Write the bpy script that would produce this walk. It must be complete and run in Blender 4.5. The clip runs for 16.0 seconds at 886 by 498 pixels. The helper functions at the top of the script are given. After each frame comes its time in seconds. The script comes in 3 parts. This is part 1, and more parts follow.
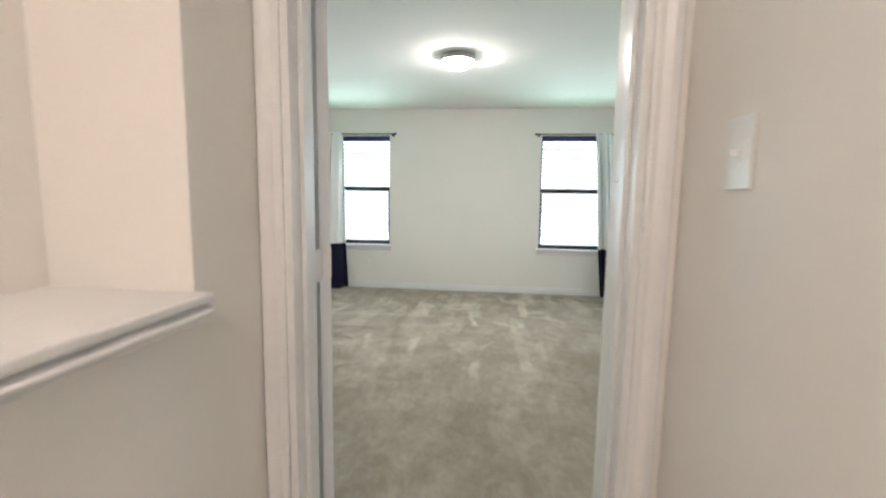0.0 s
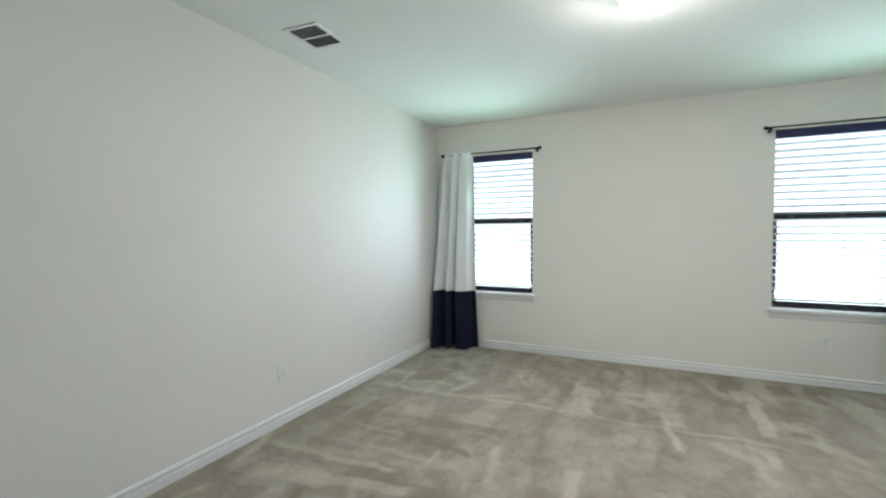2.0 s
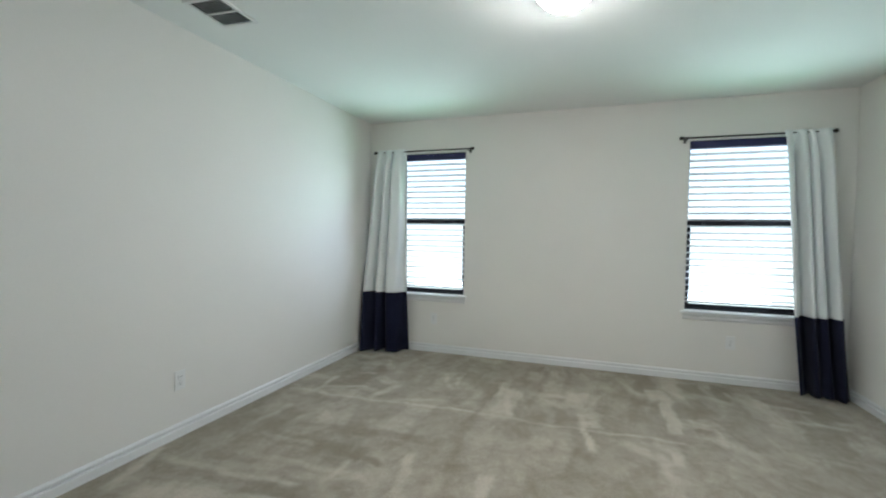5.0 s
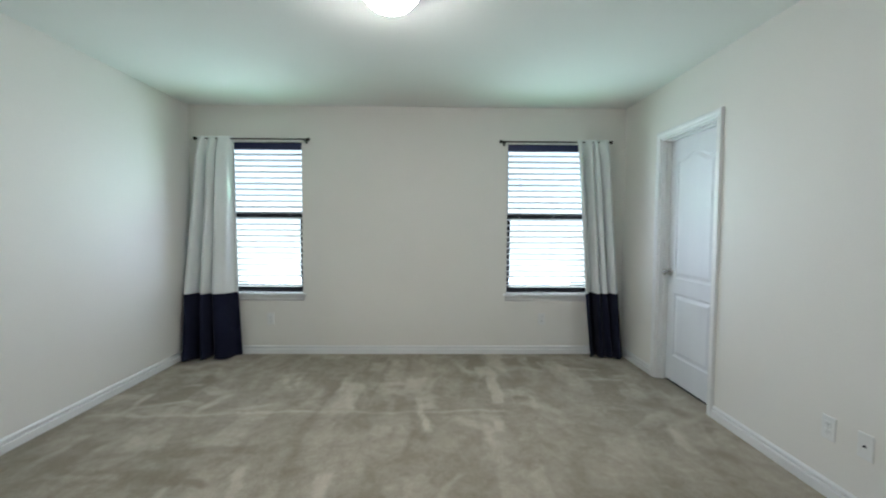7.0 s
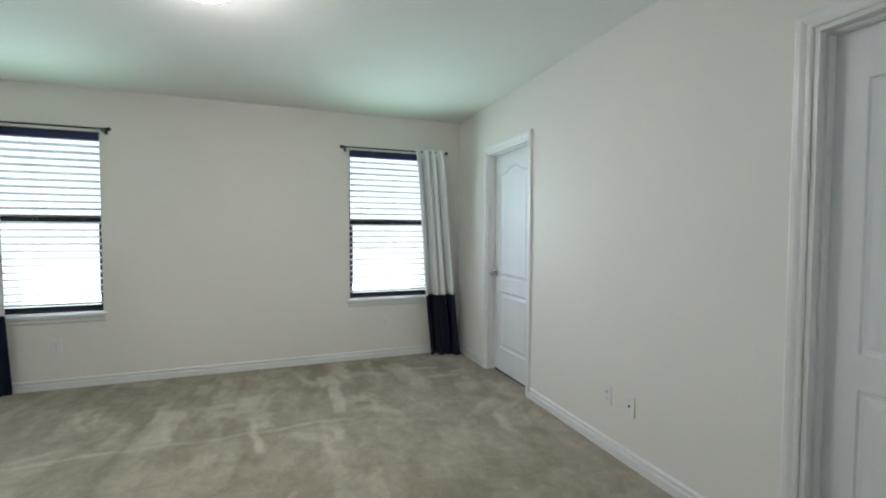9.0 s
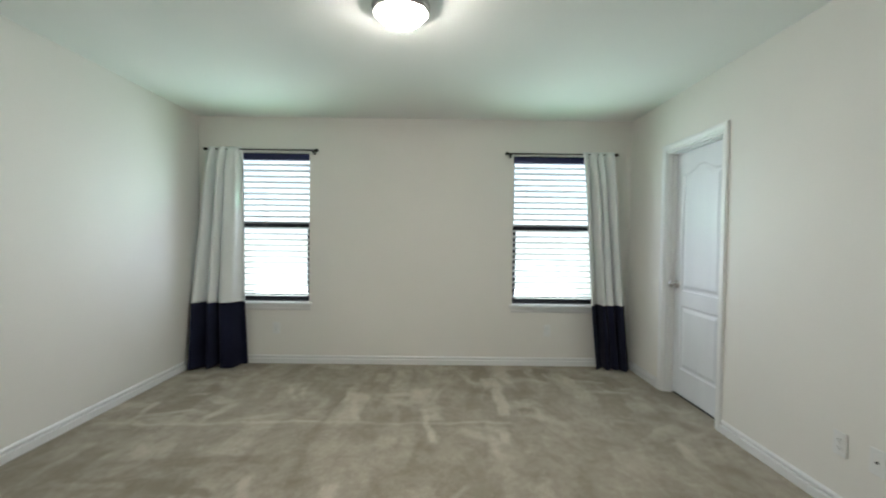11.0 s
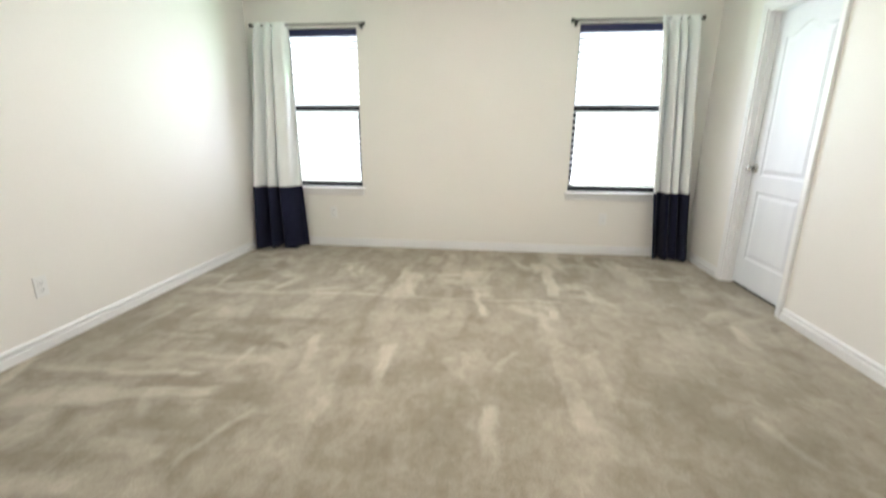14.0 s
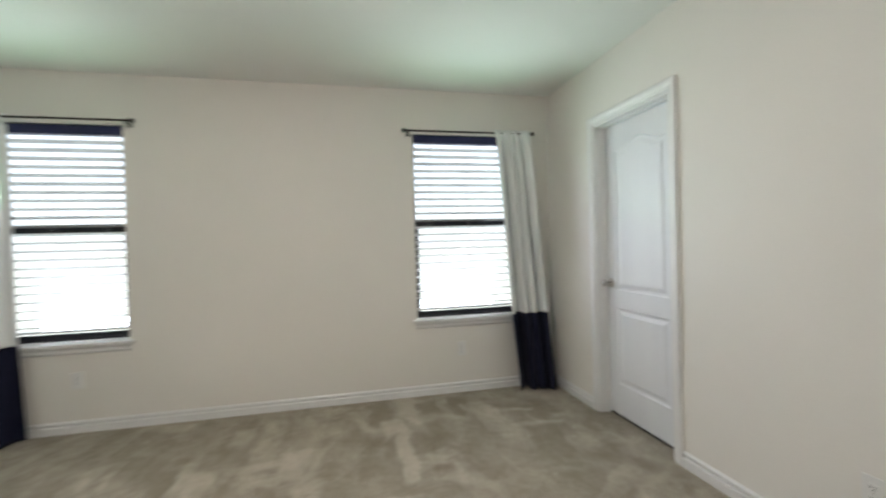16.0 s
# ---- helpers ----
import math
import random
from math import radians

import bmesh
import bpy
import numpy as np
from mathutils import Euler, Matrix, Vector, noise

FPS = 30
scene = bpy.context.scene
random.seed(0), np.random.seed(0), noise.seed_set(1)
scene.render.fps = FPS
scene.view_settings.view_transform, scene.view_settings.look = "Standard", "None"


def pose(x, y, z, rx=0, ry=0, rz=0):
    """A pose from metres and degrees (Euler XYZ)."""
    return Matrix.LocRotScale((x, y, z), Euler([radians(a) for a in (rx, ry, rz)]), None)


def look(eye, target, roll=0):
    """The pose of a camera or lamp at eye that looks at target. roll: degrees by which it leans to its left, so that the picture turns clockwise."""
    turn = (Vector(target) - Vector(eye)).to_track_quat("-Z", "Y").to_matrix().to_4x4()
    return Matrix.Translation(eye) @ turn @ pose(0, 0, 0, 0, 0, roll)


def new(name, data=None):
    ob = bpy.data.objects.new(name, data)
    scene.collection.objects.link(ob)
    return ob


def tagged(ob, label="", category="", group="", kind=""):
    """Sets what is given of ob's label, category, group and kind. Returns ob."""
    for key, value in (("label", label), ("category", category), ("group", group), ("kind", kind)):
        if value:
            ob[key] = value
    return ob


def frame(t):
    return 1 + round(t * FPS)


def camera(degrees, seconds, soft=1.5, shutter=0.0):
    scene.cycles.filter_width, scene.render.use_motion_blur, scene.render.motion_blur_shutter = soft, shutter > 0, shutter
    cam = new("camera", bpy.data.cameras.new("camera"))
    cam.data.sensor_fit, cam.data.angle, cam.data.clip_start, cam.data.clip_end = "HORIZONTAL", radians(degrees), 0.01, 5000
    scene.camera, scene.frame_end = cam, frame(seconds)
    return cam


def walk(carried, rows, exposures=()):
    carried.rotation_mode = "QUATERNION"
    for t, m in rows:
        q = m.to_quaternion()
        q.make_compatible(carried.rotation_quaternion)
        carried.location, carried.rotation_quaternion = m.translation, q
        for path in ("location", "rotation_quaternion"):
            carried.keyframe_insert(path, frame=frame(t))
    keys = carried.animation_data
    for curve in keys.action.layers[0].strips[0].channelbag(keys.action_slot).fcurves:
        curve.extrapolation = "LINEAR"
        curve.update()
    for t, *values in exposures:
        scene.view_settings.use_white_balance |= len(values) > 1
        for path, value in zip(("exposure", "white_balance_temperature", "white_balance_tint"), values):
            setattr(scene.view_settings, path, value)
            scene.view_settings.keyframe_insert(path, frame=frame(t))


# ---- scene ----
cam = camera(91.4, 16.0, 2.0, 0.4)
PATH = [
    (0, (0.673, 1.213, 1.275), (0.447, 3.187, 1.047), 0.9),
    (0.3, (0.631, 1.488, 1.29), (0.407, 3.47, 1.151), 0.1),
    (0.5, (0.621, 1.663, 1.289), (0.405, 3.646, 1.143), -0.4),
    (0.7, (0.619, 1.816, 1.272), (0.372, 3.792, 1.095), -0.6),
    (0.9, (0.622, 2.003, 1.273), (0.262, 3.967, 1.161), -0.7),
    (1, (0.608, 2.072, 1.275), (0.215, 4.03, 1.162), -0.1),
    (1.1, (0.606, 2.15, 1.292), (0.126, 4.088, 1.185), 0.2),
    (1.3, (0.559, 2.293, 1.286), (-0.05, 4.192, 1.132), 0.1),
    (1.5, (0.499, 2.41, 1.278), (-0.186, 4.281, 1.097), 0.4),
    (2, (0.355, 2.665, 1.297), (-0.512, 4.465, 1.217), -0.4),
    (2.5, (0.329, 2.784, 1.313), (-0.687, 4.506, 1.265), -0.3),
    (3, (0.344, 2.823, 1.312), (-0.72, 4.516, 1.258), 0.8),
    (3.5, (0.369, 2.835, 1.303), (-0.657, 4.551, 1.229), 0.2),
    (3.7, (0.39, 2.856, 1.304), (-0.603, 4.591, 1.232), 0.4),
    (5.8, (0.51, 2.823, 1.255), (0.14, 4.787, 1.175), 0.5),
    (6, (0.514, 2.825, 1.282), (0.216, 4.801, 1.2), 0.4),
    (6.5, (0.545, 2.821, 1.279), (0.417, 4.815, 1.194), 0.3),
    (7, (0.571, 2.817, 1.295), (0.603, 4.814, 1.195), 0.3),
    (7.5, (0.619, 2.805, 1.273), (0.827, 4.793, 1.188), 0.5),
    (8, (0.663, 2.799, 1.271), (1.061, 4.757, 1.192), 0.1),
    (8.2, (0.661, 2.793, 1.295), (1.157, 4.728, 1.207), 0.0),
    (9.25, (0.668, 2.772, 1.31), (1.368, 4.645, 1.235), 0.2),
    (10.3, (0.612, 2.75, 1.327), (1.069, 4.695, 1.241), 0.6),
    (10.5, (0.621, 2.77, 1.299), (0.938, 4.744, 1.228), 0.4),
    (11, (0.552, 2.802, 1.294), (0.565, 4.802, 1.244), 0.7),
    (11.5, (0.529, 2.809, 1.269), (0.394, 4.804, 1.217), 0.9),
    (12, (0.496, 2.809, 1.243), (0.331, 4.788, 1.002), 1.0),
    (12.4, (0.465, 2.815, 1.2), (0.293, 4.733, 0.659), 1.7),
    (12.5, (0.459, 2.814, 1.192), (0.283, 4.692, 0.527), 1.9),
    (13, (0.422, 2.825, 1.142), (0.278, 4.538, 0.121), 1.3),
    (13.5, (0.499, 2.83, 1.131), (0.313, 4.594, 0.207), 0.7),
    (14, (0.534, 2.824, 1.173), (0.327, 4.745, 0.656), 0.4),
    (14.5, (0.448, 2.84, 1.265), (0.267, 4.816, 1.01), 1.0),
    (15, (0.463, 2.989, 1.198), (0.246, 4.963, 0.955), -0.5),
    (15.5, (0.528, 3.363, 1.264), (0.453, 5.36, 1.175), 0.0),
    (16, (0.718, 3.719, 1.239), (1.166, 5.668, 1.214), -1.6),
]
EXPOSURES = [
    (0, 1.02, 5840, 11), (0.4, 0.86, 5790, 10), (0.9, 0.80, 5740, 8), (3.5, 0.80, 5570, 9), (6, 0.45, 5570, 8), (8, 0.45, 5620, 9), (11, 0.45, 5930, 8), (11.5, 0.50, 5990, 8),
    (12.5, 0.53, 6230, 14), (13.0, 0.70, 6330, 17), (13.5, 1.10, 6330, 17), (14.0, 1.30, 6230, 14), (14.5, 1.15, 6200, 15), (15.2, 0.85, 6150, 13), (16, 0.50, 6230, 14)]
walk(cam, [(t, look(eye, target, roll)) for t, eye, target, roll in PATH], EXPOSURES)
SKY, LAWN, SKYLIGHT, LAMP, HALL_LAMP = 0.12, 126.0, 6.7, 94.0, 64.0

# ---------- world, sun, large lights ----------
world = bpy.data.worlds.new("world")
scene.world = world
world.use_nodes = True
wn = world.node_tree
sky = wn.nodes.new("ShaderNodeTexSky")
sky.sky_type, sky.sun_disc = "NISHITA", False
sky.sun_elevation, sky.sun_rotation = radians(58), radians(200)
wn.nodes["Background"].inputs["Strength"].default_value = SKY
haze = wn.nodes.new("ShaderNodeMix")
haze.data_type, haze.inputs["Factor"].default_value, haze.inputs[7].default_value = "RGBA", 0.6, (14.0, 14.6, 15.0, 1)
wn.links.new(sky.outputs["Color"], haze.inputs[6])
wn.links.new(haze.outputs[2], wn.nodes["Background"].inputs["Color"])

sun = new("sun", bpy.data.lights.new("sun", "SUN"))
sun.data.energy, sun.data.angle, sun.data.color = 5.0, radians(0.5), (1.0, 0.96, 0.9)
sun.matrix_world = look((-3, -8, 15), (0, 0, 0))


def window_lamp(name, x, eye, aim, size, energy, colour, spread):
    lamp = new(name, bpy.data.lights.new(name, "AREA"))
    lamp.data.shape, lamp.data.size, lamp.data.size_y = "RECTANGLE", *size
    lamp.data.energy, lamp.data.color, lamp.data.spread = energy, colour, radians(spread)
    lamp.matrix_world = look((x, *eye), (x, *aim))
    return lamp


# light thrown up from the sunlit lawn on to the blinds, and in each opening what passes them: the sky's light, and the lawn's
window_lamp("lawn_light", 0.26, (12.0, -1.5), (10.5, 1.6), (11.0, 4.0), LAWN, (0.84, 1.0, 0.90), 180)
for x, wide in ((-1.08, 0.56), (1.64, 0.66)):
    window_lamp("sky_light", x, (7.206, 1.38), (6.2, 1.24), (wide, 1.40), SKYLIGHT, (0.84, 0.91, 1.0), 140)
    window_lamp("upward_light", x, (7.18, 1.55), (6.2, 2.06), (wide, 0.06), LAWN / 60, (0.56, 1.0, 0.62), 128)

# ---------- materials ----------


def node(nt, kind, **inputs):
    n = nt.nodes.new(kind)
    for k, v in inputs.items():
        n.inputs[k.replace("_", " ")].default_value = v
    return n


def coords(nt, scale=(1, 1, 1), rot=0.0):
    tc = nt.nodes.new("ShaderNodeTexCoord")
    mp = nt.nodes.new("ShaderNodeMapping")
    mp.inputs["Scale"].default_value = scale
    mp.inputs["Rotation"].default_value = (0, 0, rot)
    nt.links.new(tc.outputs["Object"], mp.inputs["Vector"])
    return mp.outputs["Vector"]


def noise_tex(nt, vec, scale, detail=3.0, rough=0.55, distort=0.0):
    n = node(nt, "ShaderNodeTexNoise", Scale=scale, Detail=detail, Roughness=rough, Distortion=distort)
    nt.links.new(vec, n.inputs["Vector"])
    return n.outputs["Fac"]


def mix_colour(nt, fac, a, b):
    m = nt.nodes.new("ShaderNodeMix")
    m.data_type = "RGBA"
    for sock, v in ((m.inputs["Factor"], fac), (m.inputs[6], a), (m.inputs[7], b)):
        if isinstance(v, bpy.types.NodeSocket):
            nt.links.new(v, sock)
        elif isinstance(v, (int, float)):
            sock.default_value = v
        else:
            sock.default_value = (*v, 1)
    return m.outputs[2]


def math_node(nt, op, a, b=0.5):
    m = nt.nodes.new("ShaderNodeMath")
    m.operation = op
    for sock, v in ((m.inputs[0], a), (m.inputs[1], b)):
        if isinstance(v, bpy.types.NodeSocket):
            nt.links.new(v, sock)
        else:
            sock.default_value = v
    return m.outputs[0]


def ramp(nt, fac, lo, hi):
    r = nt.nodes.new("ShaderNodeMapRange")
    r.interpolation_type = "SMOOTHSTEP"
    r.inputs["From Min"].default_value, r.inputs["From Max"].default_value = lo, hi
    nt.links.new(fac, r.inputs["Value"])
    return r.outputs["Result"]


def material(name, dark, light, rough=0.6, metal=0.0, coarse=1.5, fine=60.0, bump=0.1, depth=0.001, stretch=(1, 1, 1), spec=0.5, sheen=0.0):
    """A surface with variation at two scales: broad drift between two colours, and fine grain that also gives the relief."""
    m = bpy.data.materials.new(name)
    m.use_nodes = True
    nt = m.node_tree
    bsdf = nt.nodes["Principled BSDF"]
    v = coords(nt, stretch)
    broad, grain = noise_tex(nt, v, coarse, 4.0), noise_tex(nt, v, fine, 3.0)
    both = math_node(nt, "ADD", math_node(nt, "MULTIPLY", broad, 0.65), math_node(nt, "MULTIPLY", grain, 0.35))
    nt.links.new(mix_colour(nt, ramp(nt, both, 0.3, 0.7), dark, light), bsdf.inputs["Base Color"])
    r = nt.nodes.new("ShaderNodeMapRange")
    r.inputs["To Min"].default_value, r.inputs["To Max"].default_value = max(0.02, rough - 0.08), min(1, rough + 0.08)
    nt.links.new(broad, r.inputs["Value"])
    nt.links.new(r.outputs["Result"], bsdf.inputs["Roughness"])
    bsdf.inputs["Metallic"].default_value = metal
    bsdf.inputs["Specular IOR Level"].default_value = spec
    bsdf.inputs["Sheen Weight"].default_value = sheen
    if bump:
        b = nt.nodes.new("ShaderNodeBump")
        b.inputs["Strength"].default_value, b.inputs["Distance"].default_value = bump, depth
        nt.links.new(grain, b.inputs["Height"])
        nt.links.new(b.outputs["Normal"], bsdf.inputs["Normal"])
    return m


WALL = material("wall_paint", (0.797, 0.776, 0.735), (0.837, 0.816, 0.775), 0.5, coarse=0.7, fine=140, bump=0.22, depth=0.0012, spec=0.3)
CEIL = material("ceiling_paint", (0.865, 0.875, 0.85), (0.90, 0.91, 0.885), 0.85, coarse=0.8, fine=110, bump=0.35, depth=0.002, spec=0.2)
TRIM = material("trim_gloss_paint", (0.78, 0.78, 0.78), (0.84, 0.84, 0.84), 0.33, coarse=2, fine=45, bump=0.05, depth=0.0006)
DOOR = material("door_gloss_paint", (0.77, 0.79, 0.83), (0.82, 0.84, 0.87), 0.42, coarse=2, fine=70, bump=0.08, depth=0.0007, stretch=(3, 3, 0.5))
PLATE = material("white_plastic", (0.78, 0.78, 0.77), (0.83, 0.83, 0.82), 0.30, bump=0)
SLOT = material("dark_slot", (0.02, 0.02, 0.02), (0.04, 0.04, 0.04), 0.6, bump=0)
NICKEL = material("brushed_nickel", (0.46, 0.44, 0.42), (0.60, 0.58, 0.55), 0.28, 1.0, coarse=4, fine=200, bump=0.05, depth=0.0003, stretch=(1, 1, 6))
BRONZE = material("bronze_window_frame", (0.012, 0.013, 0.02), (0.028, 0.028, 0.035), 0.45, 0.2, fine=80, bump=0.04)
IRON = material("dark_rod_metal", (0.018, 0.016, 0.015), (0.045, 0.04, 0.036), 0.4, 0.7, fine=90, bump=0.05)
CLOTH = material("pale_curtain_cloth", (0.80, 0.82, 0.82), (0.87, 0.89, 0.89), 0.9, coarse=2, fine=420, bump=0.3, depth=0.0008, sheen=0.25, spec=0.1)
NAVY = material("navy_curtain_cloth", (0.008, 0.009, 0.024), (0.016, 0.018, 0.042), 0.9, coarse=3, fine=420, bump=0.3, depth=0.0008, sheen=0.08, spec=0.1)
VALANCE = material("navy_headrail", (0.014, 0.016, 0.07), (0.022, 0.026, 0.10), 0.5, fine=90, bump=0.05)
SLAT = material("white_blind_slat", (0.74, 0.75, 0.76), (0.81, 0.82, 0.83), 0.42, coarse=3, fine=60, bump=0.04)
CORD = material("blind_cord", (0.45, 0.45, 0.46), (0.6, 0.6, 0.6), 0.8, bump=0)
VENT = material("vent_enamel", (0.80, 0.80, 0.78), (0.86, 0.86, 0.84), 0.45, bump=0.03)
# near-black colour that paints in shade: behind the vent louvres, under the closed doors
SHADE_DARK = material("shade_dark", (0.012, 0.012, 0.014), (0.025, 0.025, 0.025), 0.7, bump=0)
GRASS = material("lawn", (0.36, 0.38, 0.33), (0.48, 0.50, 0.44), 0.9, coarse=0.6, fine=9, bump=0.3, depth=0.02)


def carpet_material():
    """Cut pile in grey-beige; the mesh's pile_lay attribute says which way the cleaner's wand has laid the pile."""
    m = bpy.data.materials.new("carpet_pile")
    m.use_nodes = True
    nt = m.node_tree
    bsdf = nt.nodes["Principled BSDF"]
    v = coords(nt)
    attr = nt.nodes.new("ShaderNodeAttribute")
    attr.attribute_name = "pile_lay"
    fray = noise_tex(nt, v, 26.0, 3.0, 0.6)
    cloud = noise_tex(nt, v, 2.1, 4.0, 0.6, 0.6)
    blotch = noise_tex(nt, coords(nt, (1.25, 0.8, 1)), 5.2, 3.0, 0.55, 0.6)
    s = math_node(nt, "ADD", attr.outputs["Fac"], math_node(nt, "MULTIPLY", math_node(nt, "SUBTRACT", fray, 0.5), 0.22))
    s = math_node(nt, "ADD", s, math_node(nt, "MULTIPLY", math_node(nt, "SUBTRACT", blotch, 0.5), 0.5))
    s = math_node(nt, "ADD", s, math_node(nt, "MULTIPLY", math_node(nt, "SUBTRACT", cloud, 0.5), 0.4))
    mottle = noise_tex(nt, coords(nt, (1.1, 0.9, 1), 0.3), 15.0, 4.0, 0.62, 0.8)
    s = math_node(nt, "ADD", s, math_node(nt, "MULTIPLY", math_node(nt, "SUBTRACT", mottle, 0.5), 0.42))
    lay = ramp(nt, s, 0.0, 1.0)
    pile = noise_tex(nt, v, 330, 2.0, 0.7)
    tuft = noise_tex(nt, v, 110, 2.0, 0.6)
    base = mix_colour(nt, lay, (0.234, 0.203, 0.149), (0.556, 0.504, 0.420))
    speck = math_node(nt, "ADD", math_node(nt, "MULTIPLY", pile, 0.5), math_node(nt, "MULTIPLY", tuft, 0.5))
    grain = nt.nodes.new("ShaderNodeMix")
    grain.data_type, grain.blend_type = "RGBA", "MULTIPLY"
    grain.inputs["Factor"].default_value = 0.6
    nt.links.new(base, grain.inputs[6])
    g = nt.nodes.new("ShaderNodeCombineColor")
    lift = math_node(nt, "ADD", math_node(nt, "MULTIPLY", speck, 2.0), 0.0)
    for k in range(3):
        nt.links.new(lift, g.inputs[k])
    nt.links.new(g.outputs[0], grain.inputs[7])
    nt.links.new(grain.outputs[2], bsdf.inputs["Base Color"])
    bsdf.inputs["Roughness"].default_value, bsdf.inputs["Specular IOR Level"].default_value = 0.95, 0.08
    bsdf.inputs["Sheen Weight"].default_value = 0.15
    b = nt.nodes.new("ShaderNodeBump")
    b.inputs["Strength"].default_value, b.inputs["Distance"].default_value = 0.7, 0.007
    nt.links.new(speck, b.inputs["Height"])
    nt.links.new(b.outputs["Normal"], bsdf.inputs["Normal"])
    return m


def glass_material():
    m = bpy.data.materials.new("window_glass")
    m.use_nodes = True
    b = m.node_tree.nodes["Principled BSDF"]
    b.inputs["Transmission Weight"].default_value, b.inputs["Roughness"].default_value, b.inputs["IOR"].default_value = 1.0, 0.0, 1.45
    b.inputs["Base Color"].default_value = (0.97, 0.99, 0.98, 1)
    return m


def glow_material(name, colour, strength):
    m = bpy.data.materials.new(name)
    m.use_nodes = True
    b = m.node_tree.nodes["Principled BSDF"]
    b.inputs["Base Color"].default_value, b.inputs["Roughness"].default_value = (0.9, 0.88, 0.84, 1), 0.35
    b.inputs["Emission Color"].default_value, b.inputs["Emission Strength"].default_value = (*colour, 1), strength
    return m


CARPET, GLASS = carpet_material(), glass_material()
DOME = glow_material("lit_frosted_glass", (1.0, 0.88, 0.75), LAMP)
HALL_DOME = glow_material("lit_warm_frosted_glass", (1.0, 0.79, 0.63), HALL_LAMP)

# ---------- mesh helpers ----------


def mesh_object(name, bm, mat, parent=None, smooth=False):
    bmesh.ops.recalc_face_normals(bm, faces=bm.faces)
    me = bpy.data.meshes.new(name)
    bm.to_mesh(me)
    bm.free()
    me.materials.append(mat)
    if smooth:
        for p in me.polygons:
            p.use_smooth = True
    ob = new(name, me)
    if parent is not None:
        ob.parent = parent
    return ob


def part(name, bm, mat, parent, label="", smooth=False):
    ob = mesh_object(name, bm, mat, parent, smooth)
    return tagged(ob, label) if label else ob


def thing(name, label, category, m=None, group="", kind=""):
    ob = new(name)
    ob.empty_display_size = 0.1
    if m is not None:
        ob.matrix_world = m
    return tagged(ob, label, category, group, kind)


def box(bm, x0, y0, z0, x1, y1, z1, bevel=0.0, segments=2):
    r = bmesh.ops.create_cube(bm, size=1)
    vs = r["verts"]
    for v in vs:
        v.co = ((x0 + x1) / 2 + v.co.x * (x1 - x0), (y0 + y1) / 2 + v.co.y * (y1 - y0), (z0 + z1) / 2 + v.co.z * (z1 - z0))
    if bevel:
        es = list({e for v in vs for e in v.link_edges})
        bmesh.ops.bevel(bm, geom=es, offset=bevel, segments=segments, profile=0.6, affect="EDGES")
    return bm


def boxes(*rows, bevel=0.0):
    bm = bmesh.new()
    for row in rows:
        box(bm, *row, bevel=bevel)
    return bm


def lathe(profile, segments=32, axis="z"):
    """Turns (radius, height) pairs about an axis."""
    bm = bmesh.new()
    rings = []
    for r, h in profile:
        ring = []
        for i in range(segments):
            a = 2 * math.pi * i / segments
            c, s = r * math.cos(a), r * math.sin(a)
            ring.append(bm.verts.new((c, s, h) if axis == "z" else (h, c, s) if axis == "x" else (c, h, s)))
        rings.append(ring)
    for a, b in zip(rings, rings[1:]):
        for i in range(segments):
            j = (i + 1) % segments
            bm.faces.new((a[i], a[j], b[j], b[i]))
    for ring in (rings[0], rings[-1]):
        bm.faces.new(ring)
    bmesh.ops.remove_doubles(bm, verts=bm.verts, dist=1e-6)
    return bm


def moulding(bm, start, along, across, out, length, profile, mitre0=0.0, mitre1=0.0):
    """Sweeps a profile of (across, out) pairs from start; a mitre shifts each end by that much of the across value."""
    start, along, across, out = Vector(start), Vector(along), Vector(across), Vector(out)
    ends = []
    for base, mit in ((0.0, mitre0), (length, mitre1)):
        ends.append([bm.verts.new(start + along * (base + mit * a) + across * a + out * o) for a, o in profile])
    n = len(profile)
    for i in range(n):
        j = (i + 1) % n
        bm.faces.new((ends[0][i], ends[0][j], ends[1][j], ends[1][i]))
    bm.faces.new(ends[0])
    bm.faces.new(ends[1])


BASE_PROFILE = [(0.0, 0.0), (0.0, 0.016), (0.046, 0.0165), (0.050, 0.014), (0.0505, 0.001), (0.0635, 0.001), (0.064, 0.0115), (0.072, 0.012), (0.079, 0.008), (0.085, 0.0)]
CASE_PROFILE = [(0.0, 0.0), (0.0, 0.009), (0.006, 0.012), (0.018, 0.012), (0.024, 0.015), (0.034, 0.018), (0.050, 0.018), (0.055, 0.015), (0.057, 0.0)]


def baseboard(runs):
    """Each run: start, end, and the way out of the wall."""
    for (x0, y0), (x1, y1), out in runs:
        bm = bmesh.new()
        d = Vector((x1 - x0, y1 - y0, 0))
        moulding(bm, (x0, y0, 0), d.normalized(), (0, 0, 1), (*out, 0), d.length, BASE_PROFILE)
        tagged(mesh_object("baseboard", bm, TRIM), "white painted moulded baseboard along the wall", "baseboard", kind="structure")


